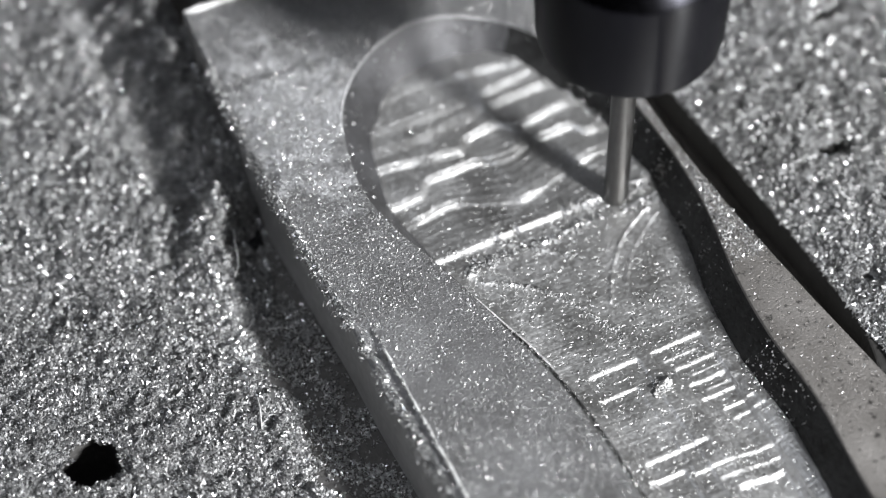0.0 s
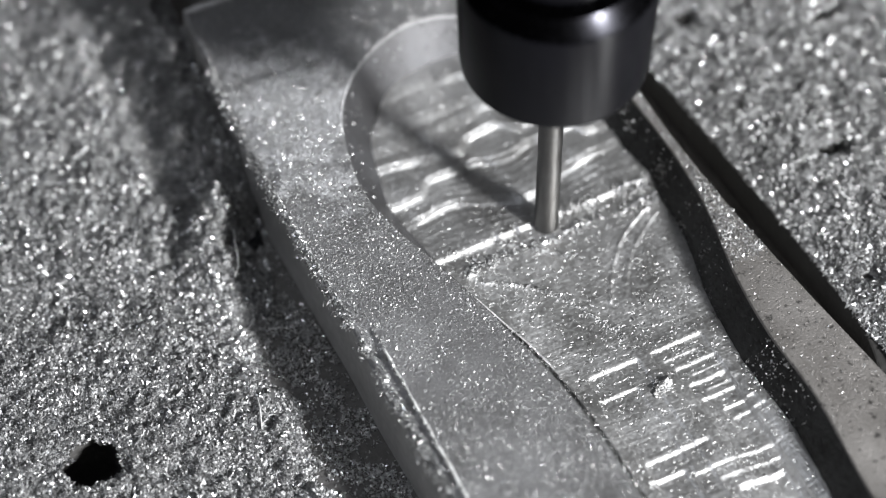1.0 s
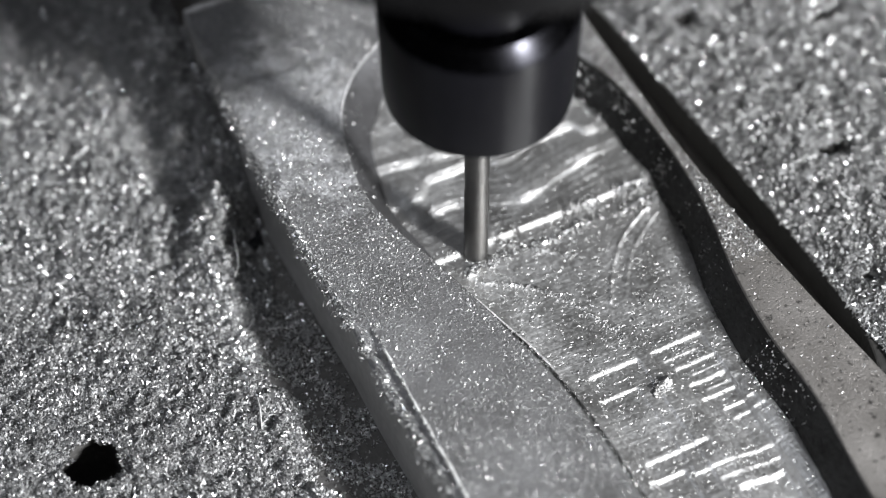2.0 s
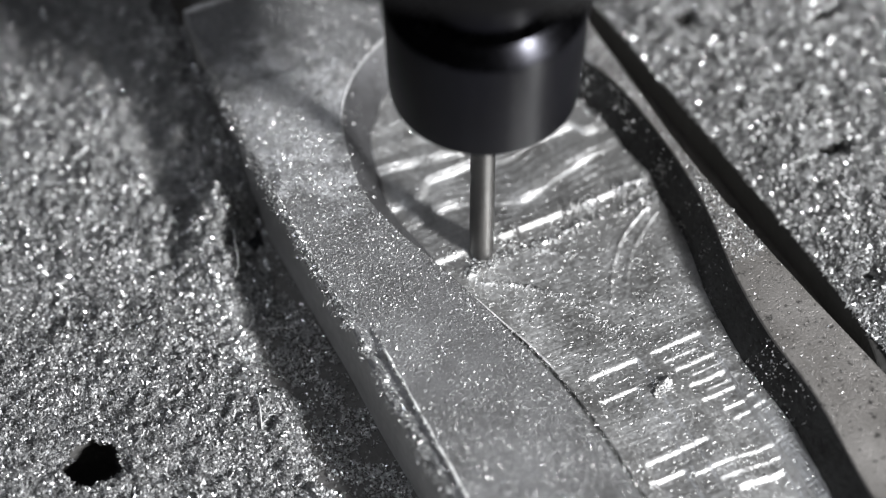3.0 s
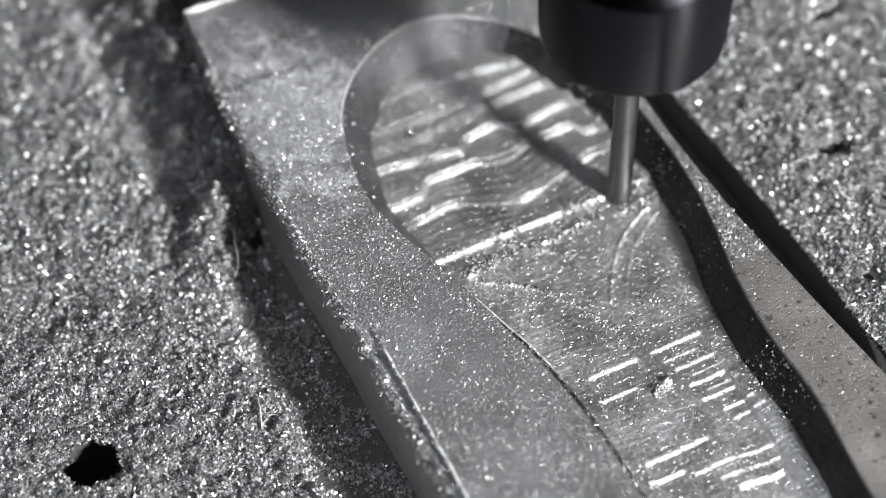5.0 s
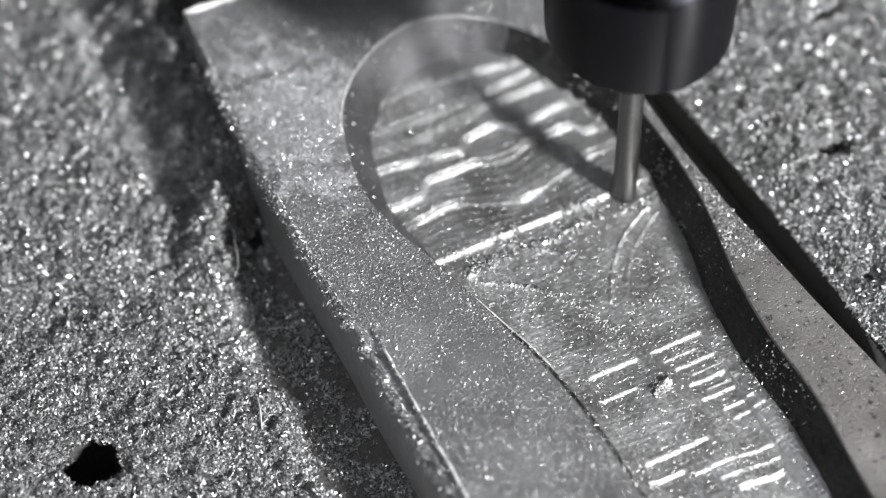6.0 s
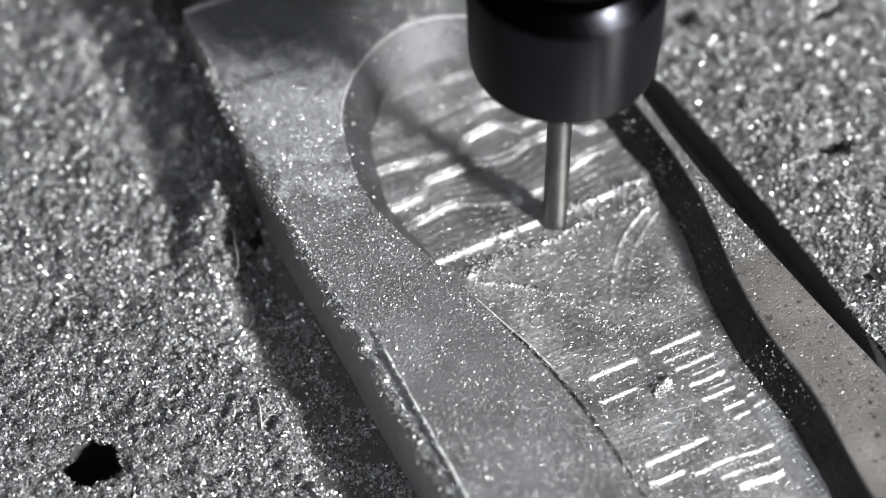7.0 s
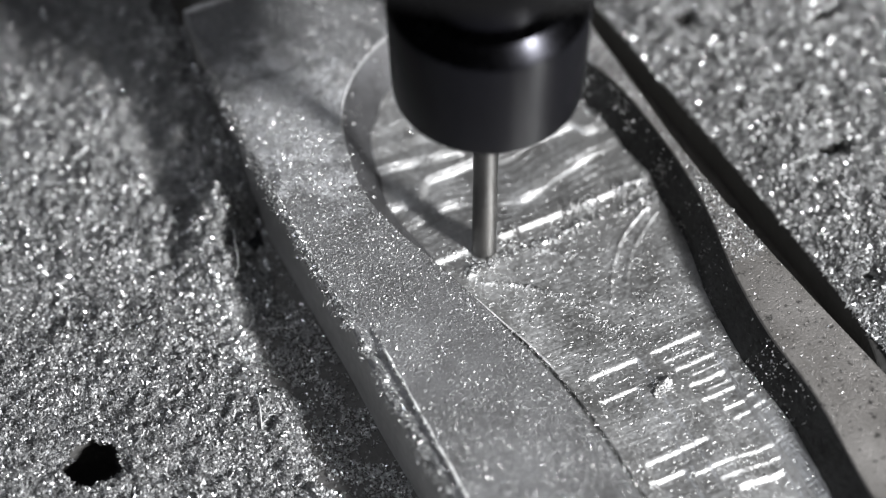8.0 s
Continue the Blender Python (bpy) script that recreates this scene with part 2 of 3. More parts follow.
def flakes(at, length, seed, flat=0.7):
    """Crooked six-sided chips about the points at (mm): their corners and faces."""
    g = np.random.default_rng(seed)
    n = len(at)
    size = length * np.exp(g.normal(0, 0.35, n))
    wide = size * g.uniform(0.3, 0.75, n)
    thick = size * g.uniform(0.12, 0.4, n)
    local = np.zeros((n, 5, 3))
    local[:, 0, 0], local[:, 1, 0], local[:, 2, 0] = -0.55 * size, 0.5 * size, size * g.uniform(-0.2, 0.3, n)
    local[:, 0, 1], local[:, 1, 1], local[:, 2, 1] = -0.3 * wide, -0.4 * wide, 0.6 * wide
    local[:, 0, 2] = local[:, 1, 2] = size * g.normal(0, 0.14, n)
    for corner, side in ((3, 1.0), (4, -0.6)):
        local[:, corner, 0] = size * g.uniform(-0.25, 0.25, n)
        local[:, corner, 1] = wide * g.uniform(-0.25, 0.25, n)
        local[:, corner, 2] = side * thick
    yaw = g.uniform(0, 2 * np.pi, n)
    tilt = g.normal(0, flat, n)
    rollby = g.normal(0, flat, n)
    cy, sy, ct, st, cr, sr = np.cos(yaw), np.sin(yaw), np.cos(tilt), np.sin(tilt), np.cos(rollby), np.sin(rollby)
    turn = np.zeros((n, 3, 3))
    turn[:, 0, 0], turn[:, 0, 1], turn[:, 0, 2] = cy * ct, cy * st * sr - sy * cr, cy * st * cr + sy * sr
    turn[:, 1, 0], turn[:, 1, 1], turn[:, 1, 2] = sy * ct, sy * st * sr + cy * cr, sy * st * cr - cy * sr
    turn[:, 2, 0], turn[:, 2, 1], turn[:, 2, 2] = -st, ct * sr, ct * cr
    verts = np.einsum("nij,naj->nai", turn, local) + np.asarray(at)[:, None, :]
    faces = FLAKE[None] + 5 * np.arange(n)[:, None, None]
    return verts.reshape(-1, 3), faces.reshape(-1, 3)


def strewn(name, at, length, seed, flat, label, category="metal chips", mat=LOOSE_CHIP):
    verts, faces = flakes(at, length, seed, flat)
    ob = new(name, mesh_of(name, verts, faces, [mat], False))
    ob.matrix_world = BLOCK
    return tagged(ob, label, category, kind="stuff")


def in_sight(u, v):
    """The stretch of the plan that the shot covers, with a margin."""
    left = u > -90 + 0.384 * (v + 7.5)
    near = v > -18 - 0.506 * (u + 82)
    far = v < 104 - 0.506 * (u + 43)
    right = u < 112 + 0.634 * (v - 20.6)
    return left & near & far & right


def heap(name, us, vs, height, keep, count, length, seed, label):
    """A lumpy layer of packed swarf with loose slivers over it."""
    uu, vv = np.meshgrid(us, vs)
    zz = height(uu, vv)
    ok = keep(uu, vv)
    faces = grid_faces(len(vs), len(us))
    faces = faces[ok.ravel()[faces].all(1)]
    faces = np.concatenate([faces[:, [0, 1, 2]], faces[:, [0, 2, 3]]])
    verts = np.stack([uu.ravel(), vv.ravel(), zz.ravel()], 1)
    g = np.random.default_rng(seed)
    u, v = g.uniform(us[0], us[-1], count), g.uniform(vs[0], vs[-1], count)
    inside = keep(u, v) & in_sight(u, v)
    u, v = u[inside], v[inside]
    at = np.stack([u, v, height(u, v) + g.uniform(0.0, 0.35, len(u))], 1)
    fv, ff = flakes(at, length, seed + 1, 0.75)
    index = np.concatenate([np.zeros(len(faces)), np.ones(len(ff))])
    me = mesh_of(name, np.concatenate([verts, fv]), np.concatenate([faces, ff + len(verts)]), [SWARF_BASE, CHIP], False, index)
    ob = new(name, me)
    ob.matrix_world = BLOCK
    return tagged(ob, label, "metal swarf", kind="stuff")


# ---- the machine bed, with a bolt hole ----
HOLE = (-66.3, -9.8)


def machine_bed():
    around = 64
    a = np.linspace(0, 2 * np.pi, around, endpoint=False)
    rows = []
    for r, z in ((6.6, -25.0), (6.6, -0.3), (6.9, 0.0), (12.0, 0.0), (30.0, 0.0)):
        rows.append(np.stack([HOLE[0] + r * np.cos(a), HOLE[1] + r * np.sin(a), np.full(around, z)], 1))
    box = 450 / np.maximum(np.abs(np.cos(a)), np.abs(np.sin(a)))
    for grow, z in ((1.0, 0.0), (1.0, -25.0)):
        rows.append(np.stack([grow * box * np.cos(a), grow * box * np.sin(a), np.full(around, z)], 1))
    me = mesh_of("machine_bed", np.concatenate(rows), grid_faces(len(rows), around, True), [BED], False)
    ob = new("machine_bed", me)
    ob.matrix_world = BLOCK
    return tagged(ob, "grey metal machine bed plate with a bolt hole under swarf", "machine bed", kind="structure")


machine_bed()

# ---- the mould block ----
POCKET = [(3.5, -62), (3.3, -45), (1.5, -31.5), (-1.2, -21.5), (-4.4, -9.5), (-7.8, 2), (-9, 11), (-7.2, 21.5), (-3.6, 30), (3, 36.6), (11, 40.4), (18, 41), (24.5, 39), (30.3, 34.5),
          (37.6, 22.8), (40.4, 13), (41.1, 2), (40.9, -8.5), (39.8, -18), (37.2, -30), (35.9, -43), (36.1, -57), (34.2, -75), (34, -92), (27, -100), (11, -100), (4, -90), (3.4, -75)]


def left_edge(v):
    return -22.4 + 0.001 * np.clip(np.asarray(v) - 5, 0, None) ** 2


def burr_line(v):
    """Where the near part of the top ends in a turned-up burr, over a narrow shelf."""
    return -20.0 - 0.03 * (-np.asarray(v, float) - 22)


def rim_height(u, v):
    """The top of the block: lower along the slot, a worn bevel on the outer edge, a shallow step at the far end."""
    u, v = np.asarray(u, float), np.asarray(v, float)
    right = 14.3 + 0.6 * smooth(-v, 5, 56)
    k = smooth(u, 12, 30)
    z = RIM * (1 - k) + right * k
    wide = 4.2 * smooth(v, 10, 30) * (1 - smooth(v, 34, 43)) + 0.01
    z = z - 1.0 * smooth(v, 10, 24) * (1 - smooth(v, 40.5, 42)) * np.clip((left_edge(v) + wide - u) / wide, 0, 1)
    z = z - 0.8 * smooth(-v, 12, 19) * (1 - smooth(u, burr_line(v) - 0.6, burr_line(v) - 0.1))
    return z - 0.45 * smooth(v, 41.4 - 0.1 * (u + 20), 42.0 - 0.1 * (u + 20)) * (1 - smooth(u, -6, 4))


def bar_edge(v):
    """The block's far side along the slot."""
    return np.interp(-np.asarray(v, float), [0, 10, 20, 30, 40, 50, 62, 115], [42.7, 43.2, 43.9, 44.9, 45.9, 47.1, 48.6, 52])


def ledge_edge(v):
    """The side of the fixture plate across the slot."""
    return np.interp(-np.asarray(v, float), [-40, -28, 0, 15, 30, 45, 52, 60], [48.8, 49.6, 51.6, 52.6, 53.4, 53.4, 51.5, 49.5])


# lines across the pocket along which one terrace of the floor steps up to the next, the step, and where its face is crisp
TERRACES = [
    ([(-9, -2.4), (42, -2.4)], 0.6, [(-9, 42)]),
    ([(-9, 6.6), (-0.4, 7.2), (6.2, 7.9), (11.6, 5), (16.3, 2.9), (19.2, 3.4), (25.2, 5.6), (32, 7.3), (42, 7.5)], 0.85, [(-1, 6.4), (16.2, 19.8), (28.5, 32)]),
    ([(-9, 11), (2.3, 11.3), (3.4, 13.6), (4.2, 14.1), (13.2, 14.4), (16.7, 12.9), (19, 12.6), (22.9, 14.3), (31.3, 14.3), (33, 11.6), (42, 11.5)], 0.9, [(-4, 2.5), (4, 13.4), (20.5, 23.4), (25, 31.7), (32.5, 34.7)]),
    ([(-9, 20.6), (-2, 19.6), (12.5, 17.2), (13.9, 19.5), (20.5, 20.2), (22.2, 17.8), (24, 17.7), (33, 18.8), (42, 19)], 0.9, [(-2.5, 4), (8, 12.6), (14.2, 20.7), (24, 33)]),
    ([(-9, 23.5), (8, 22.5), (19, 24.3), (31, 24), (42, 24)], 0.85, [(19.7, 31)]),
    ([(-9, 27), (20, 26.6), (30, 27.4), (42, 27)], 0.8, [(21, 29.8)]),
    ([(-9, 31), (0, 32), (10, 33.8), (21, 31.9), (30, 30), (42, 29)], 0.7, [(17, 20), (22.5, 25.5)]),
]
# short steps down at the near end: place along the block, from and to across it, depth
NEAR_STEPS = [(-33.8, 20, 29.2, 0.36), (-33.8, 8.8, 17.6, 0.4), (-36.2, 21, 27, 0.18), (-38.3, 22, 29.3, 0.28), (-38.6, 8.2, 15, 0.32), (-40.2, 24, 30, 0.16), (-41.9, 22.6, 29.2, 0.38), (-43.6, 25, 30.5, 0.18),
              (-45, 23.2, 29.4, 0.36), (-47.9, 25.5, 30.8, 0.38), (-50, 26, 31.5, 0.25), (-52, 9, 20, 0.36), (-55.6, 7.6, 13.8, 0.45), (-57, 15, 30, 0.3), (-59.5, 18, 29, 0.25), (-62.1, 20, 28, 0.6)]
# raised swirls that the cutter left on the flat middle
SWIRLS = [
    ([(34.4, -7.2), (28.1, -10.7), (23.3, -15.6), (19.3, -22)], 0.36),
    ([(35, -9), (28, -14), (23.5, -19.6)], 0.24),
    ([(2.3, -8.9), (8.5, -13), (13, -18.1), (16, -24.1), (17.7, -29.4)], 0.2),
    ([(8.6, -2.9), (13.8, -6.8), (18, -10.9)], 0.26),
    ([(21.5, -5.5), (17.5, -10.5)], 0.08),
]


def beside(u, v, points):
    """The distance from a smooth curve through the points."""
    p = rounded(points, 8, False)
    p = np.vstack([p, points[-1]])
    best = np.full(u.shape, 1e9)
    for (a, b), (c, d) in zip(p[:-1], p[1:]):
        t = np.clip(((u - a) * (c - a) + (v - b) * (d - b)) / ((c - a) ** 2 + (d - b) ** 2), 0, 1)
        best = np.minimum(best, np.hypot(u - a - t * (c - a), v - b - t * (d - b)))
    return best


def eased(u, points):
    """A line across the pocket through the points, with its corners worn round."""
    p = np.array(points, float)
    grid = np.arange(-14, 47, 0.1)
    ease = np.exp(-((np.arange(-18, 19) / 8.0) ** 2))
    line = np.convolve(np.pad(np.interp(grid, p[:, 0], p[:, 1]), 18, mode="edge"), ease / ease.sum(), "valid")
    return np.interp(u, grid, line)


def floor_height(u, v):
    """The milled pocket floor: a flat middle, terraces that climb to the far end and fall to the near one."""
    u, v = np.asarray(u, float), np.asarray(v, float)
    z = np.full(u.shape, TIP_Z) - 0.125 * np.clip(v + 2, 0, None)
    rows, phase = [], np.zeros(u.shape)
    for k, (points, step, crisp) in enumerate(TERRACES):
        line = eased(u, points) + 0.08 * rough(u, 0 * u, 2.5, 31 + k, 2)
        sharp = np.clip(sum(smooth(u, a - 1.3, a + 0.5) * (1 - smooth(u, b - 0.5, b + 1.6)) for a, b in crisp), 0, 1)
        if k == 0:
            lift, wide = step, 1.0
            gaps = sum(np.exp(-(((u - g) / 0.35) ** 2)) for g in (8.6, 12.4, 21.2, 24.6, 27.2))
            z = z - 0.9 * step * gaps * np.exp(-(((v - line - 0.3) / 0.8) ** 2))
        else:
            lift = step * (0.72 + 0.28 * sharp)
            wide = 2.2 - 0.6 * sharp
        z = z + lift * np.clip((v - line) / wide + 0.5, 0, 1)
        rows.append(line)
    for below, above in zip(rows[:-1], rows[1:]):
        phase = phase + np.clip((v - below) / np.maximum(above - below, 1.0), 0, 1)
    z = z + 0.075 * np.clip(-v - 31, 0, 34)
    for at, u0, u1, step in NEAR_STEPS:
        there = smooth(u, u0 - 0.4, u0 + 0.2) * (1 - smooth(u, u1 - 0.2, u1 + 0.4))
        line = -at + 0.08 * rough(u, 0 * u, 2, 71, 2)
        z = z - step * there * np.clip((-v - line) / (1.6 * step) + 0.5, 0, 1) - 0.35 * step * (1 - there) * smooth(-v, line - 1, line + 4)
    for points, tall in SWIRLS:
        z = z + tall * np.exp(-((beside(u, v, points) / 0.28) ** 2)) * np.clip(0.7 + 0.9 * rough(u, v, 1.2, 81), 0.1, 1.5)
    # finer cusps that run along with the terraces
    much = smooth(v, -1.8, 0.5) * np.clip(0.55 + 1.0 * rough(u, v, 7, 67, 2), 0.1, 1.1)
    z = z + 0.17 * much * (1 - np.abs(np.sin(np.pi * 5 * phase + 0.5 * rough(u, v, 5, 68, 2))) ** 0.7)
    return z + 0.025 * rough(u * 0.3, v, 0.9, 5, 2) + 0.035 * rough(u, v, 0.8, 6, 2)


def mould_block():
    thing = new("mould_block")
    thing.matrix_world = BLOCK
    tagged(thing, "aluminium mould block with a half-milled spoon-shaped pocket, dusted with chips", "mould block")
    curve = rounded(POCKET, 16)
    n = len(curve)
    seg = 16
    uo = np.zeros(n)
    vo = np.zeros(n)
    i = np.arange(n)
    a = np.interp(i, [0, 8 * seg], [0, 1])
    side = i <= 8 * seg
    vo[side] = (-62 + 124 * a)[side]
    uo[side] = left_edge(vo[side])
    far = (i > 8 * seg) & (i <= 13 * seg)
    s = (i - 8 * seg) / (5 * seg)
    uo[far] = (left_edge(62) + (42.7 - left_edge(62)) * s)[far]
    vo[far] = 62
    right = (i > 13 * seg) & (i <= 21 * seg)
    s = (i - 13 * seg) / (8 * seg)
    vo[right] = (62 - 132 * s)[right]
    uo[right] = bar_edge(vo[right])
    near = i > 21 * seg
    s = (i - 21 * seg) / (n - 21 * seg)
    ring_u = np.interp(s, [0, 0.25, 0.8, 1], [bar_edge(-70), bar_edge(-115), -22.4, -22.4])
    ring_v = np.interp(s, [0, 0.25, 0.8, 1], [-70, -115, -115, -62])
    uo[near], vo[near] = ring_u[near], ring_v[near]
    out = np.stack([uo, vo], 1)
    # inward normal of the outline
    tangent = np.roll(curve, -1, 0) - np.roll(curve, 1, 0)
    tangent /= np.linalg.norm(tangent, axis=1)[:, None]
    inward = np.stack([tangent[:, 1], -tangent[:, 0]], 1)
    rows = []
    top = lambda p, dz=0.0: np.column_stack([p, rim_height(p[:, 0], p[:, 1]) + dz])
    shelf = 0.5 * (1 - smooth(out[:, 1], -26, -8)) * (uo < -20)
    low = out - np.column_stack([shelf, 0 * shelf])
    rows.append(np.column_stack([low, np.zeros(n)]))
    brim = rim_height(out[:, 0], out[:, 1])
    rows.append(np.column_stack([low, brim - 1.25]))
    rows.append(np.column_stack([low + np.column_stack([0.1 * shelf, 0 * shelf]), brim - 1.05]))
    rows.append(np.column_stack([out - np.column_stack([0.1 * shelf, 0 * shelf]), brim - 0.95]))
    grow = (out - curve) / np.linalg.norm(out - curve, axis=1)[:, None]
    rows.append(top(out, -0.5))
    rows.append(top(out - grow * 0.12, -0.14))
    rows.append(top(out - grow * 0.45, 0))
    lip_wide = (0.1 + 0.85 * smooth(-curve[:, 1], 14, 30) * (curve[:, 0] < 10))[:, None]
    for k in np.concatenate([np.linspace(0.02, 0.34, 14), np.linspace(0.38, 1, 18)]):
        rows.append(top(out - grow * 0.45 + (curve + grow * (lip_wide + 0.25) - out + grow * 0.45) * k))
    rows.append(top(curve + grow * lip_wide, -0.05))
    rows.append(top(curve, -0.55))
    # the wall leans in more at the far and left end, where the pocket is deepest
    lean = 0.9 + (6.4 - 2.6 * smooth(curve[:, 1], 32, 40)) * smooth(curve[:, 1], -18, 2) * (1 - smooth(curve[:, 0], 25, 34))
    lean = lean + 4.7 * smooth(curve[:, 0], 27, 34) * smooth(curve[:, 1], -99, -86)
    for k in (0.12, 0.25, 0.37, 0.5, 0.6, 0.7, 0.8, 0.92, 1.0):
        crumbly = 0.35 * k * rough(curve[:, 0] + 9 * k, curve[:, 1], 1.6, 88, 3) * smooth(curve[:, 0], 27, 34)
        p = curve + inward * (lean * k + crumbly)[:, None]
        z0 = rim_height(curve[:, 0], curve[:, 1]) - 0.35
        z1 = np.full(n, 4.6)
        rows.append(np.column_stack([p, z0 + (z1 - z0) * k]))
    verts = np.concatenate(rows)
    faces = grid_faces(len(rows), n, True)
    index = np.zeros(len(faces))
    ring = np.repeat(np.arange(len(rows) - 1), n)
    column = np.tile(np.arange(n), len(rows) - 1)
    index[ring < 1] = 3
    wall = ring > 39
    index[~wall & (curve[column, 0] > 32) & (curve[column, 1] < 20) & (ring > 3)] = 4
    # the right wall's shade is in its colour; left and far walls are lighter
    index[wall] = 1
    # the near lip takes the dark wall colour too
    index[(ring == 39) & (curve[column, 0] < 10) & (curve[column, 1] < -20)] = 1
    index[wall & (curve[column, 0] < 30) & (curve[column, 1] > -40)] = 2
    part("body", mesh_of("body", verts, faces, [ALU_TOP, ALU_WALL_SHADED, ALU_WALL_LIT, ALU_SIDE, ALU_BAR], True, index), thing)
    # turned-up burrs on the outer edge and on the pocket's lip
    vs = np.linspace(-64, -19, 120)
    edge = np.column_stack([burr_line(vs) + 0.05 * rough(vs, 0 * vs, 4, 99, 2), vs, np.full(120, RIM + 0.03)])
    part("burr", sweep("burr", edge, 0.27, BURR), thing, "bright burr along the edge")
    us = np.linspace(-19.4, -4, 40)
    part("burr", sweep("burr", np.column_stack([us, 61.0 - 0.07 * (us + 19.4), np.full(40, RIM - 0.25)]), 0.6, BURR), thing, "bright turned-up lip of the far edge")
    lip = curve[2 * seg - 4:3 * seg + 8]
    part("burr", sweep("burr", np.column_stack([lip - 0.1, rim_height(lip[:, 0], lip[:, 1])]), 0.16, BURR), thing, "bright burr along the edge")
    us, vs = np.arange(-9, 42.01, 0.2), np.arange(-101, 42.01, 0.2)
    uu, vv = np.meshgrid(us, vs)
    pts = np.stack([uu.ravel(), vv.ravel(), floor_height(uu, vv).ravel()], 1)
    part("pocket_floor", mesh_of("pocket_floor", pts, grid_faces(len(vs), len(us)), [ALU_FLOOR]), thing, "freshly milled floor with tool terraces and scratches")
    return thing


def fixture_plate():
    vs = np.linspace(-120, 110, 300)
    e = ledge_edge(vs) + 0.12 * rough(vs, 0 * vs, 3, 91)
    rows = [np.stack([e, vs, np.zeros(300)], 1)]
    for inset, z in ((0.05, -0.4), (0.15, -0.12), (0.45, 0.0)):
        rows.append(np.stack([e + inset, vs, np.full(300, LEDGE + z)], 1))
    for u in (70, 100, 160):
        rows.append(np.stack([np.full(300, u), vs, np.full(300, LEDGE)], 1))
    rows.append(np.stack([np.full(300, 160), vs, np.zeros(300)], 1))
    me = mesh_of("fixture_plate", np.concatenate(rows), grid_faces(len(rows), 300)[:, ::-1], [PLATE_STEEL], False)
    ob = new("fixture_plate", me)
    ob.matrix_world = BLOCK
    return tagged(ob, "dark metal fixture plate covered with aluminium swarf beside the block", "fixture plate")


fixture_plate()
mould_block()

# ---- swarf on the bed, the ledge, the rim and in the pocket ----
def bed_swarf_height(u, v):
    edge = -32.4 + 3.4 * rough(u * 0.3, v, 9, 3, 3) - 0.09 * np.clip(-v - 5, 0, None)
    body = 1.0 - smooth(u, edge - 3.5, edge + 1.0)
    clump = 6.4 * np.exp(-((((u + 28.2) / 4.4) ** 2 + ((v - 26.0) / 4.4) ** 2) ** 1.6)) + 5.5 * np.exp(-(((u + 32.0) / 3.4) ** 2 + ((v - 18) / 7) ** 2))
    lumps = 1.0 * rough(u, v, 9, 11, 2) + 1.7 * rough(u, v, 5, 17, 2) * np.exp(-(((u + 33) / 6) ** 2)) + (0.95 - 0.2 * smooth(v, 15, 45)) * rough(u, v, 2.4, 12, 2) + 0.55 * rough(u, v, 1.1, 15, 1)
    # thin drifts in the gap beside the block
    drift = np.clip(1.3 * rough(u, v, 5, 14, 3) + 0.12 + 0.35 * smooth(v, 12, 30) - 0.35 * smooth(-v, -2, 25), 0, 1.2) * (1 - smooth(u, -26.5, -23.5))
    # a bank of swarf against the block's far part
    bank = (5.5 * smooth(u, -34, -26) + 4.5 * smooth(u, -27, -22.3)) * smooth(v, 22, 36) * (1 + 0.5 * rough(u, v, 3.5, 16, 3))
    return bank + body * (3.0 + lumps) + (1 - body) * 1.3 * drift + clump * (1 + 0.45 * rough(u, v, 2.2, 13)) - 0.3


def bed_swarf_keep(u, v):
    d = np.hypot(u - HOLE[0], v - HOLE[1])
    return (bed_swarf_height(u, v) > 0.02) & (d > 4.3 + 1.5 * rough(u, v, 1.8, 21, 2)) & (u < left_edge(v) - 0.25)


heap("swarf_heap", np.arange(-112, -18.5, 0.45), np.arange(-62, 110, 0.45), bed_swarf_height, bed_swarf_keep, 400000, 0.52, 100, "heap of fine bright aluminium chips on the machine bed")


VOIDS = [(68.5, -10.0, 2.6), (60.7, 27.4, 2.4), (83.8, 17.3, 2.6), (59.9, -35.8, 1.8)]


def ledge_swarf_height(u, v):
    body = 0.12 + 0.88 * smooth(u, ledge_edge(v), ledge_edge(v) + 7)
    voids = sum(np.exp(-(((u - a) / w) ** 2 + ((v - b) / 1.9) ** 2)) for a, b, w in VOIDS)
    return LEDGE - 0.1 - 3.4 * voids + body * (2.0 + 0.8 * rough(u, v, 8, 41, 2) + 0.95 * rough(u, v, 2.4, 42, 2))


heap("swarf_heap", np.arange(46, 135, 0.5), np.arange(-66, 62, 0.5), ledge_swarf_height, lambda u, v: (u > ledge_edge(v) + 0.1) & (u > 46.5 + 7.5 * smooth(-v, 40, 48)), 210000, 0.6, 200, "layer of fine bright aluminium chips on the fixture plate")


def loose(count, u0, u1, v0, v1, seed, chance, height):
    g = np.random.default_rng(seed)
    u, v = g.uniform(u0, u1, count), g.uniform(v0, v1, count)
    ok = g.uniform(0, 1, count) < chance(u, v)
    u, v = u[ok], v[ok]
    return np.stack([u, v, height(u, v) + 0.06], 1)


def in_pocket(u, v):
    """True inside the pocket outline."""
    p = rounded(POCKET, 4)
    q = np.roll(p, -1, 0)
    inside = np.zeros(np.shape(u), bool)
    for (a, b), (c, d) in zip(p, q):
        if b != d:
            inside ^= ((b > v) != (d > v)) & (u < (c - a) * (v - b) / (d - b) + a)
    return inside


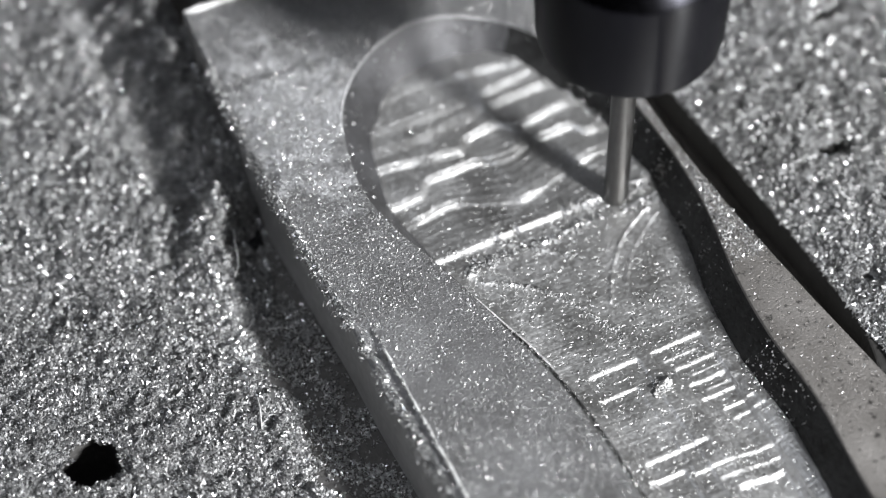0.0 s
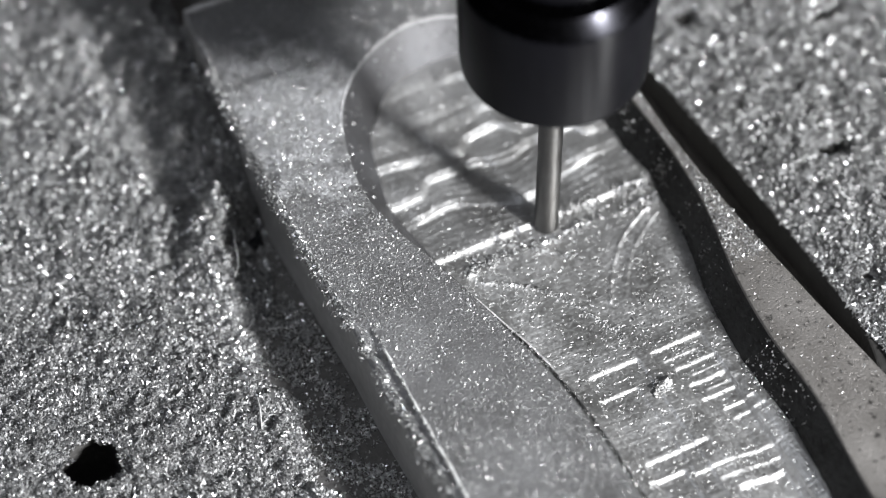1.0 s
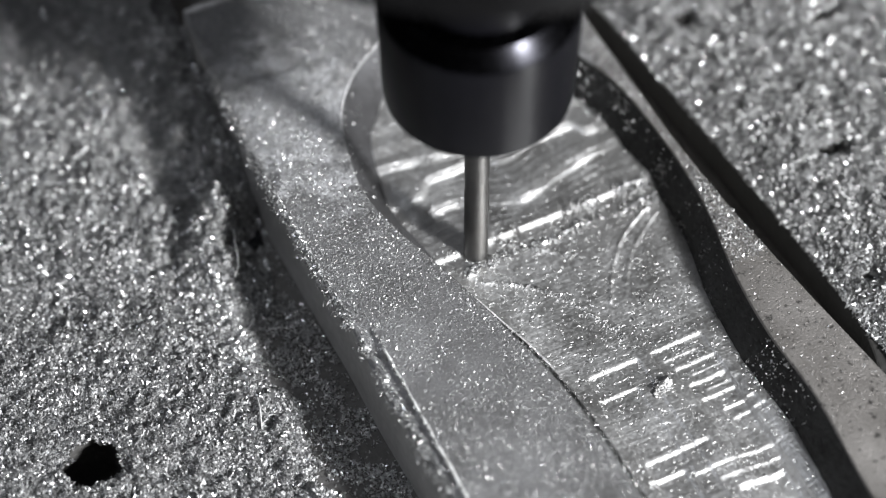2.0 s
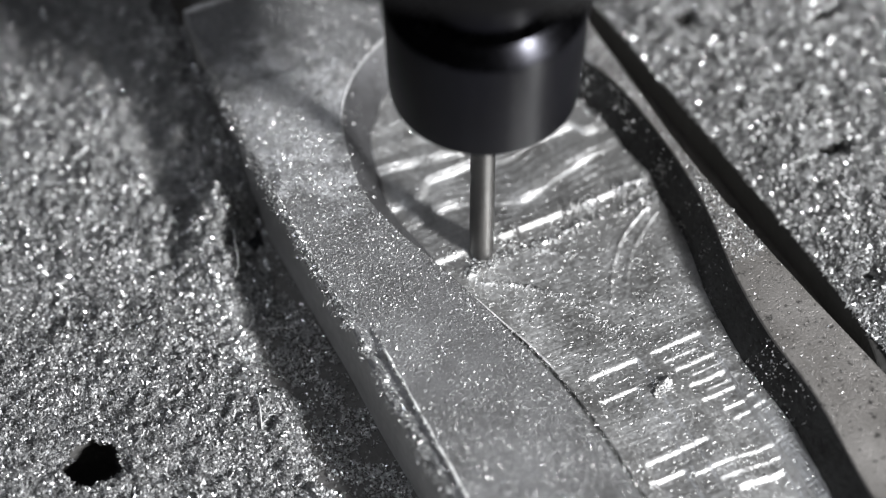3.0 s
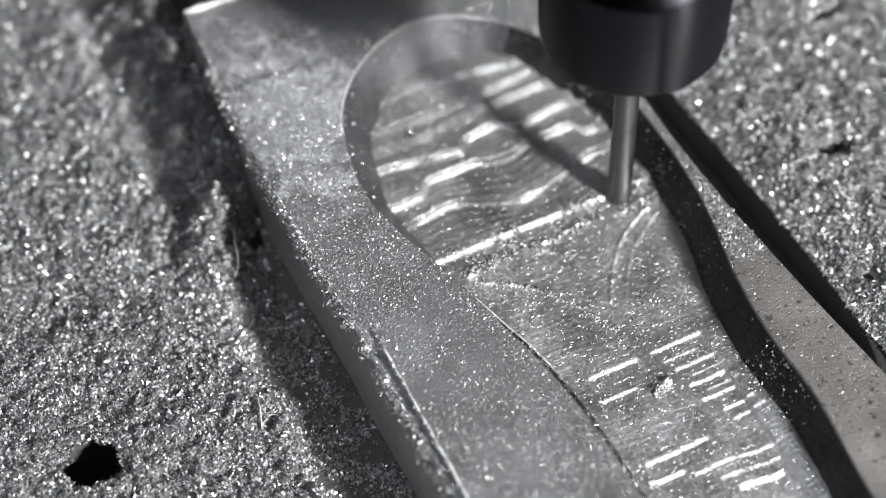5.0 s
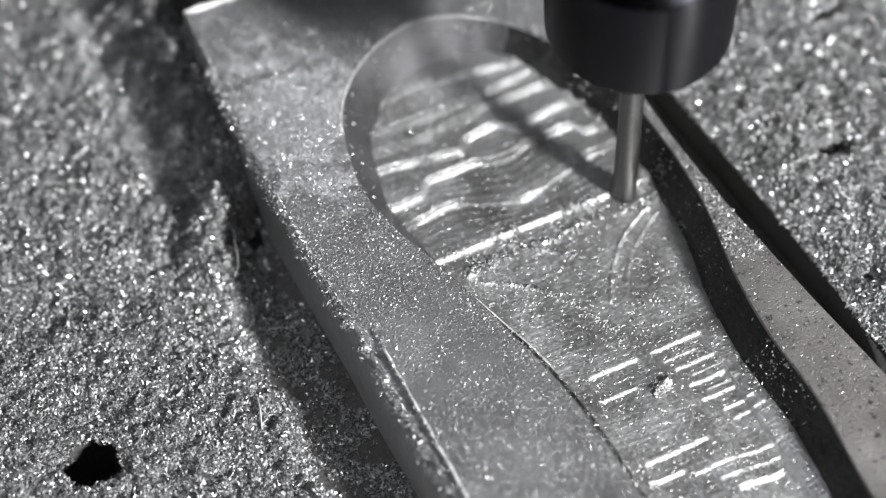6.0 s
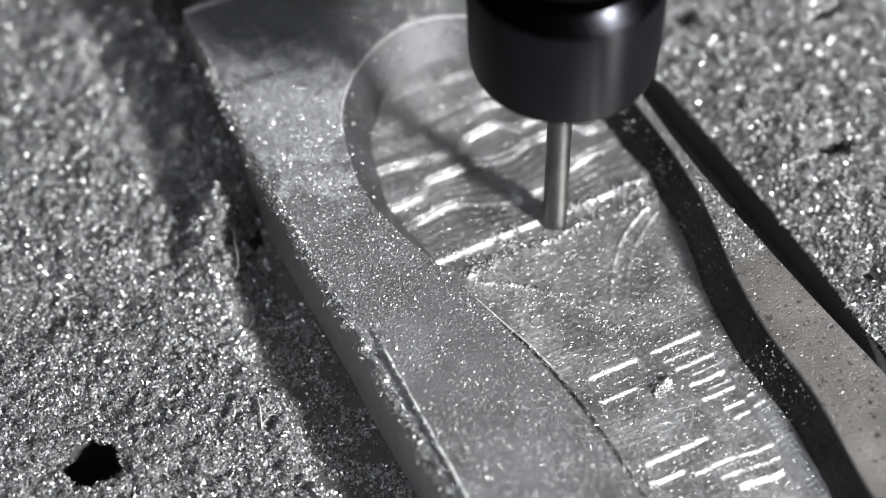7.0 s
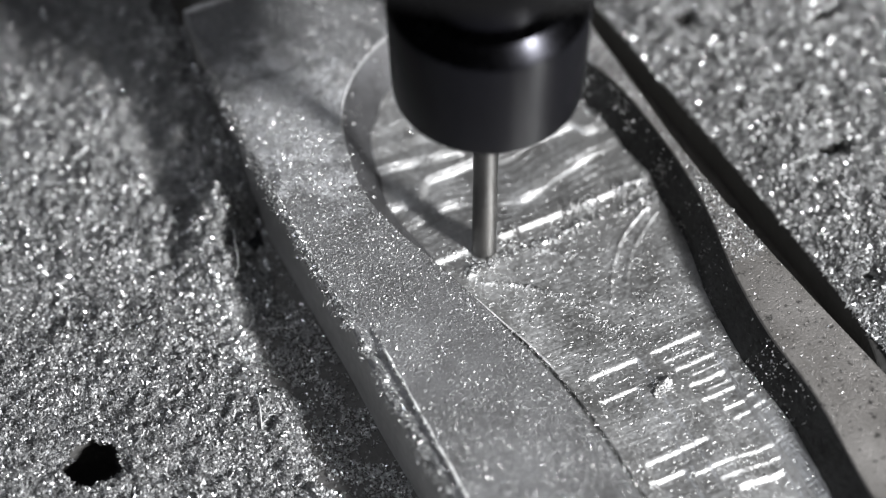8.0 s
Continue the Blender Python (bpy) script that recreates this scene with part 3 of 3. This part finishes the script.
strewn("loose_swarf", loose(30000, -40, -22.8, -62, 80, 301, lambda u, v: 0.1 + 0.4 * smooth(v, 15, 30) + 0.7 * (rough(u, v, 5, 51) > 0.08), lambda u, v: np.maximum(bed_swarf_height(u, v), 0) + 0.1), 0.55, 302, 0.8, "sparse aluminium chips on the bare machine bed", mat=GAP_CHIP)
strewn("loose_swarf", loose(250000, -22, 48, -62, 60, 303, lambda u, v: ~in_pocket(u, v) * (u < bar_edge(v) - 0.2) * (u > left_edge(v) + 0.2) * np.clip(0.42 + 0.9 * rough(u, v, 9, 52, 3) + 0.4 * smooth(v, -30, 0) + 0.6 * smooth(v, 8, 24) + 0.45 * (u > 34) + 0.3 * (u > 34) - 1.9 * (u > 34) * smooth(-v, 26, 31), 0.03, 1), rim_height), 0.2, 304, 0.5, "fine aluminium dust and chips on the block's rim")
strewn("loose_swarf", loose(40000, -6, 38, -64, 40, 305, lambda u, v: in_pocket(u, v) * np.clip(0.02 - 0.1 * smooth(-v, 26, 36) + 0.8 * rough(u, v, 7, 53, 3) - 0.35 * smooth(v, -2, 4) + 0.6 * smooth(v, 16, 24) * (1 - smooth(u, 14, 20)), 0.02, 1), floor_height), 0.27, 306, 0.4, "aluminium chips lying on the milled pocket floor")


# a thick film of fine dust at the block's far corner
strewn("loose_swarf", loose(30000, -21.5, 0, 12, 52, 351, lambda u, v: ~in_pocket(u, v) * (u > left_edge(v) + 0.3) * np.exp(-(((u + 13) / 7.5) ** 2 + ((v - 31) / 10.5) ** 2)) * np.clip(0.8 + 0.7 * rough(u, v, 3, 98), 0, 1), rim_height), 0.24, 352, 0.5, "thick film of bright aluminium dust on the block's far corner")


strewn("loose_swarf", loose(9000, 38, 49, -28, 40, 371, lambda u, v: ~in_pocket(u, v) * (u < bar_edge(v) - 0.15) * np.clip(0.75 + 0.9 * rough(u, v, 4, 93, 2), 0.15, 1), rim_height), 0.34, 372, 0.6, "grainy chips lying on the narrow bar beside the slot")


def dark_wall_chips():
    """Chips that cling to the pocket's shaded side and lie along its foot."""
    g = np.random.default_rng(381)
    v = g.uniform(-58, 22, 3000)
    p = np.array(POCKET[13:22])[::-1]
    edge = np.interp(v, p[:, 1], p[:, 0])
    down = g.uniform(0.05, 0.72, 3000)
    down = np.where(g.uniform(0, 1, 3000) < 0.45, g.uniform(0.58, 0.75, 3000), down)
    ok = g.uniform(0, 1, 3000) < np.clip(0.35 + 1.1 * rough(v, 8 * down, 5, 94, 2), 0.05, 1)
    u = edge - 5.6 * down
    z = rim_height(edge, v) - 0.35 + (4.6 - rim_height(edge, v)) * down + 0.15
    return np.stack([u, v, np.maximum(z, floor_height(u, v) + 0.08)], 1)[ok]


strewn("loose_swarf", dark_wall_chips(), 0.42, 382, 0.8, "chips clinging to the pocket's shaded side wall")


def windrow():
    """Fresh chips pushed aside along the cutter's way."""
    g = np.random.default_rng(321)
    u = 37 - 36 * g.uniform(0, 1, 2600) ** 1.4
    v = np.where(g.uniform(0, 1, 2600) < 0.4 * smooth(u, 18, 24), -2.4, -5.9) + 0.8 * rough(u, 0 * u, 5, 95) + g.normal(0, 0.5, 2600)
    ok = g.uniform(0, 1, 2600) < np.clip(0.55 + 0.8 * rough(u, 0 * u, 4, 96), 0.1, 1)
    u, v = u[ok], v[ok]
    return np.stack([u, v, floor_height(u, v) + np.abs(g.normal(0, 0.15, len(u)))], 1)


def swirl_chips():
    """Chips caught along the swirls."""
    g = np.random.default_rng(361)
    at = []
    for points, tall in SWIRLS[2:4]:
        p = rounded(points, 20, False)
        q = p[g.integers(0, len(p), 420)] + g.normal(0, 0.42, (420, 2))
        at.append(q[g.uniform(0, 1, 420) < np.clip(0.5 + 0.9 * rough(q[:, 0], q[:, 1], 3, 92), 0.1, 1)])
    q = np.concatenate(at)
    return np.column_stack([q, floor_height(q[:, 0], q[:, 1]) + 0.08])


strewn("loose_swarf", swirl_chips(), 0.38, 362, 0.6, "chips caught along the cutter's swirls")
strewn("loose_swarf", windrow(), 0.5, 322, 0.7, "row of fresh chips along the cutter's way")


def edge_crust():
    g = np.random.default_rng(311)
    v = g.uniform(-62, 47, 15000)
    v = v[g.uniform(0, 1, len(v)) < np.clip(0.4 + 0.9 * rough(v, 0 * v, 4, 54) + 0.3 * smooth(v, -8, 5), 0, 1)]
    out = np.abs(g.normal(0, 0.6, len(v)))
    shelf = 0.8 * (1 - smooth(v, -26, -8))
    return np.stack([left_edge(v) + 0.25 - out + 0.8 * shelf * g.uniform(-1, 1.6, len(v)), v, RIM + 0.12 - 0.45 * out - 1.1 * shelf + g.normal(0, 0.1, len(v))], 1)


strewn("loose_swarf", edge_crust(), 0.5, 312, 0.9, "crust of chips and burrs along the block's edge")


def edge_burrs():
    g = np.random.default_rng(331)
    v = g.uniform(-63, -15, 400)
    return np.stack([burr_line(v) - np.abs(g.normal(0, 0.25, 400)), v, RIM + np.abs(g.normal(0.08, 0.08, 400))], 1)


strewn("loose_swarf", edge_burrs(), 0.45, 332, 0.6, "fringe of bright burrs on the block's upper edge")


def wall_chips():
    """Chips that cling to the sloping end wall of the pocket."""
    g = np.random.default_rng(341)
    curve = rounded(POCKET, 16)[16 * 6:16 * 14]
    tangent = np.gradient(curve, axis=0)
    tangent /= np.linalg.norm(tangent, axis=1)[:, None]
    pick = g.integers(0, len(curve), 130)
    down = g.uniform(0.02, 0.9, 130) ** 1.5
    inward = np.stack([tangent[pick, 1], -tangent[pick, 0]], 1)
    lean = 0.8 + (4.4 - 1.8 * smooth(curve[pick, 1], 32, 40)) * (1 - smooth(curve[pick, 0], 25, 34))
    p = curve[pick] + inward * (lean * down)[:, None]
    return np.column_stack([p, RIM - 0.2 - 7.6 * down])


strewn("loose_swarf", wall_chips(), 0.5, 342, 0.8, "chips clinging to the pocket's sloping end wall")


def metal_shard(u, v, z, size, turn, seed):
    """A torn lump of metal with a ragged crest."""
    bm = bmesh.new()
    bmesh.ops.create_icosphere(bm, subdivisions=4, radius=1.0)
    for p in bm.verts:
        c = p.co.copy()
        ragged = 1 + 0.45 * noise.noise(c * 1.3 + Vector((seed, 0, 0))) + 0.3 * noise.noise(c * 4) + 0.22 * noise.noise(c * 9)
        crest = max(0.0, 1 - 1.5 * abs(c.y)) * 0.55
        p.co = Vector((c.x * size * ragged, c.y * size * 0.75 * ragged, max(-0.08, c.z * 0.24 + 0.6 * crest * max(0.0, c.z)) * size * ragged)) * MM
    me = bpy.data.meshes.new("metal_shard")
    bm.to_mesh(me)
    bm.free()
    me.materials.append(TORN)
    ob = new("metal_shard", me)
    ob.matrix_world = BLOCK @ pose(u * MM, v * MM, z * MM, rz=turn)
    return tagged(ob, "torn bright lump of aluminium on the pocket floor", "metal shard")


metal_shard(18.6, -40.3, float(floor_height(np.array(18.6), np.array(-40.3))), 1.8, 15, 5.0)


def metal_shaving(points, thick):
    """A long thin shaving, bent along the points (across, along, up)."""
    ob = new("metal_shaving", sweep("metal_shaving", rounded(points, 8, False), thick, BURR, 6))
    ob.matrix_world = BLOCK
    return tagged(ob, "long thin bent aluminium shaving lying on the swarf", "metal shaving", "long shavings")


metal_shaving([(-28.2, 21.2, 5.2), (-29.6, 17.8, 6.4), (-30.6, 14.2, 5.6), (-32.2, 12.6, 4.2)], 0.13)
metal_shaving([(-38.4, -10.2, 3.4), (-39.1, -13.0, 4.3), (-40.4, -16.6, 3.2)], 0.16)
metal_shaving([(-31.0, 2.4, 1.4), (-28.6, 1.4, 2.0), (-26.4, -0.6, 1.2)], 0.12)


def black_lump(u, v, size, turn, seed):
    """A flat ragged black lump, added as a dark spot in the gap."""
    bm = bmesh.new()
    bmesh.ops.create_icosphere(bm, subdivisions=3, radius=1.0)
    for p in bm.verts:
        c = p.co.copy()
        ragged = 1 + 0.55 * noise.noise(c * 1.7 + Vector((seed, 0, 0))) + 0.3 * noise.noise(c * 5)
        p.co = Vector((c.x * size * ragged, c.y * size * 0.6 * ragged, max(-0.1, 0.35 * c.z) * size * ragged)) * MM
    me = bpy.data.meshes.new("black_lump")
    bm.to_mesh(me)
    bm.free()
    me.materials.append(LUMP_BLACK)
    ob = new("black_lump", me)
    ob.matrix_world = BLOCK @ pose(u * MM, v * MM, 0.35 * MM, rz=turn)
    return tagged(ob, "black ragged lump in the gap beside the block", "swarf clot", "oily clots in the gap")


for u, v, size, turn in ((-24.9, 21.6, 2.6, 60), (-28.2, 14.6, 2.0, 95)):
    black_lump(u, v, size, turn, u)


# ---- the spindle with its collet nut and end mill, origin at the cutter's tip ----
def milling_spindle():
    thing = new("milling_spindle")
    tagged(thing, "dark spindle with black collet nut and slim carbide end mill", "milling spindle")
    part("spindle_body", lathe("spindle_body", [(0.01, 97.5), (11, 97.5), (38.5, 98), (41, 100.5), (41, 240), (0.01, 240)], SPINDLE_PAINT), thing, "dark round spindle housing")
    part("spindle_shaft", lathe("spindle_shaft", [(0.01, 62.5), (10.5, 62.5), (10.5, 97.4), (0.01, 97.4)], BLACK_STEEL), thing)
    nut = part("collet_nut", lathe("collet_nut", [(6.6, 41.7), (6.6, 40.6), (12.8, 40.5), (13.7, 40.85), (14.45, 41.7), (14.65, 43), (15.35, 60.1), (15.1, 60.8), (11.5, 60.8), (11.5, 58.5)], BLACK_STEEL), thing, "smooth black oxide collet nut")
    part("chamfer", lathe("chamfer", [(11.6, 60.82), (15.05, 60.82), (14.85, 61.2), (12.8, 63.7), (10.6, 64.5), (10.6, 60.9)], DARK_STEEL), nut, "polished dark steel chamfer")
    part("collet", lathe("collet", [(2.02, 41.5), (2.02, 40.1), (3.6, 40.1), (6.4, 41.5), (6.4, 44.5)], CARBIDE), nut, "steel collet")
    part("end_mill", lathe("end_mill", [(0.01, 0.0), (1.85, 0.0), (2.0, 0.18), (2.0, 16), (1.94, 17.2), (1.94, 20), (2.0, 21), (2.0, 44), (0.01, 44)], CARBIDE, 64), thing, "slim carbide end mill")
    return thing


spindle = milling_spindle()


def across(t):
    """Where the cutter stands across the block (mm) as it goes to and fro, with a short stop at each side."""
    if t < 2.135:
        return 30.6 - 13.12 * t
    if t < 2.785:
        return 2.6
    if t < 5.34:
        return 2.6 + 12.92 * (t - 2.785)
    if t < 5.74:
        return 35.6
    return 35.6 - 13.15 * (t - 5.74)


def motions():
    rows = []
    for k in range(81):
        t = k / 10
        rows.append((t, BLOCK @ pose(across(t) * MM, -3.3 * MM, (TIP_Z + 0.05) * MM)))
    walk(spindle, rows)


motions()
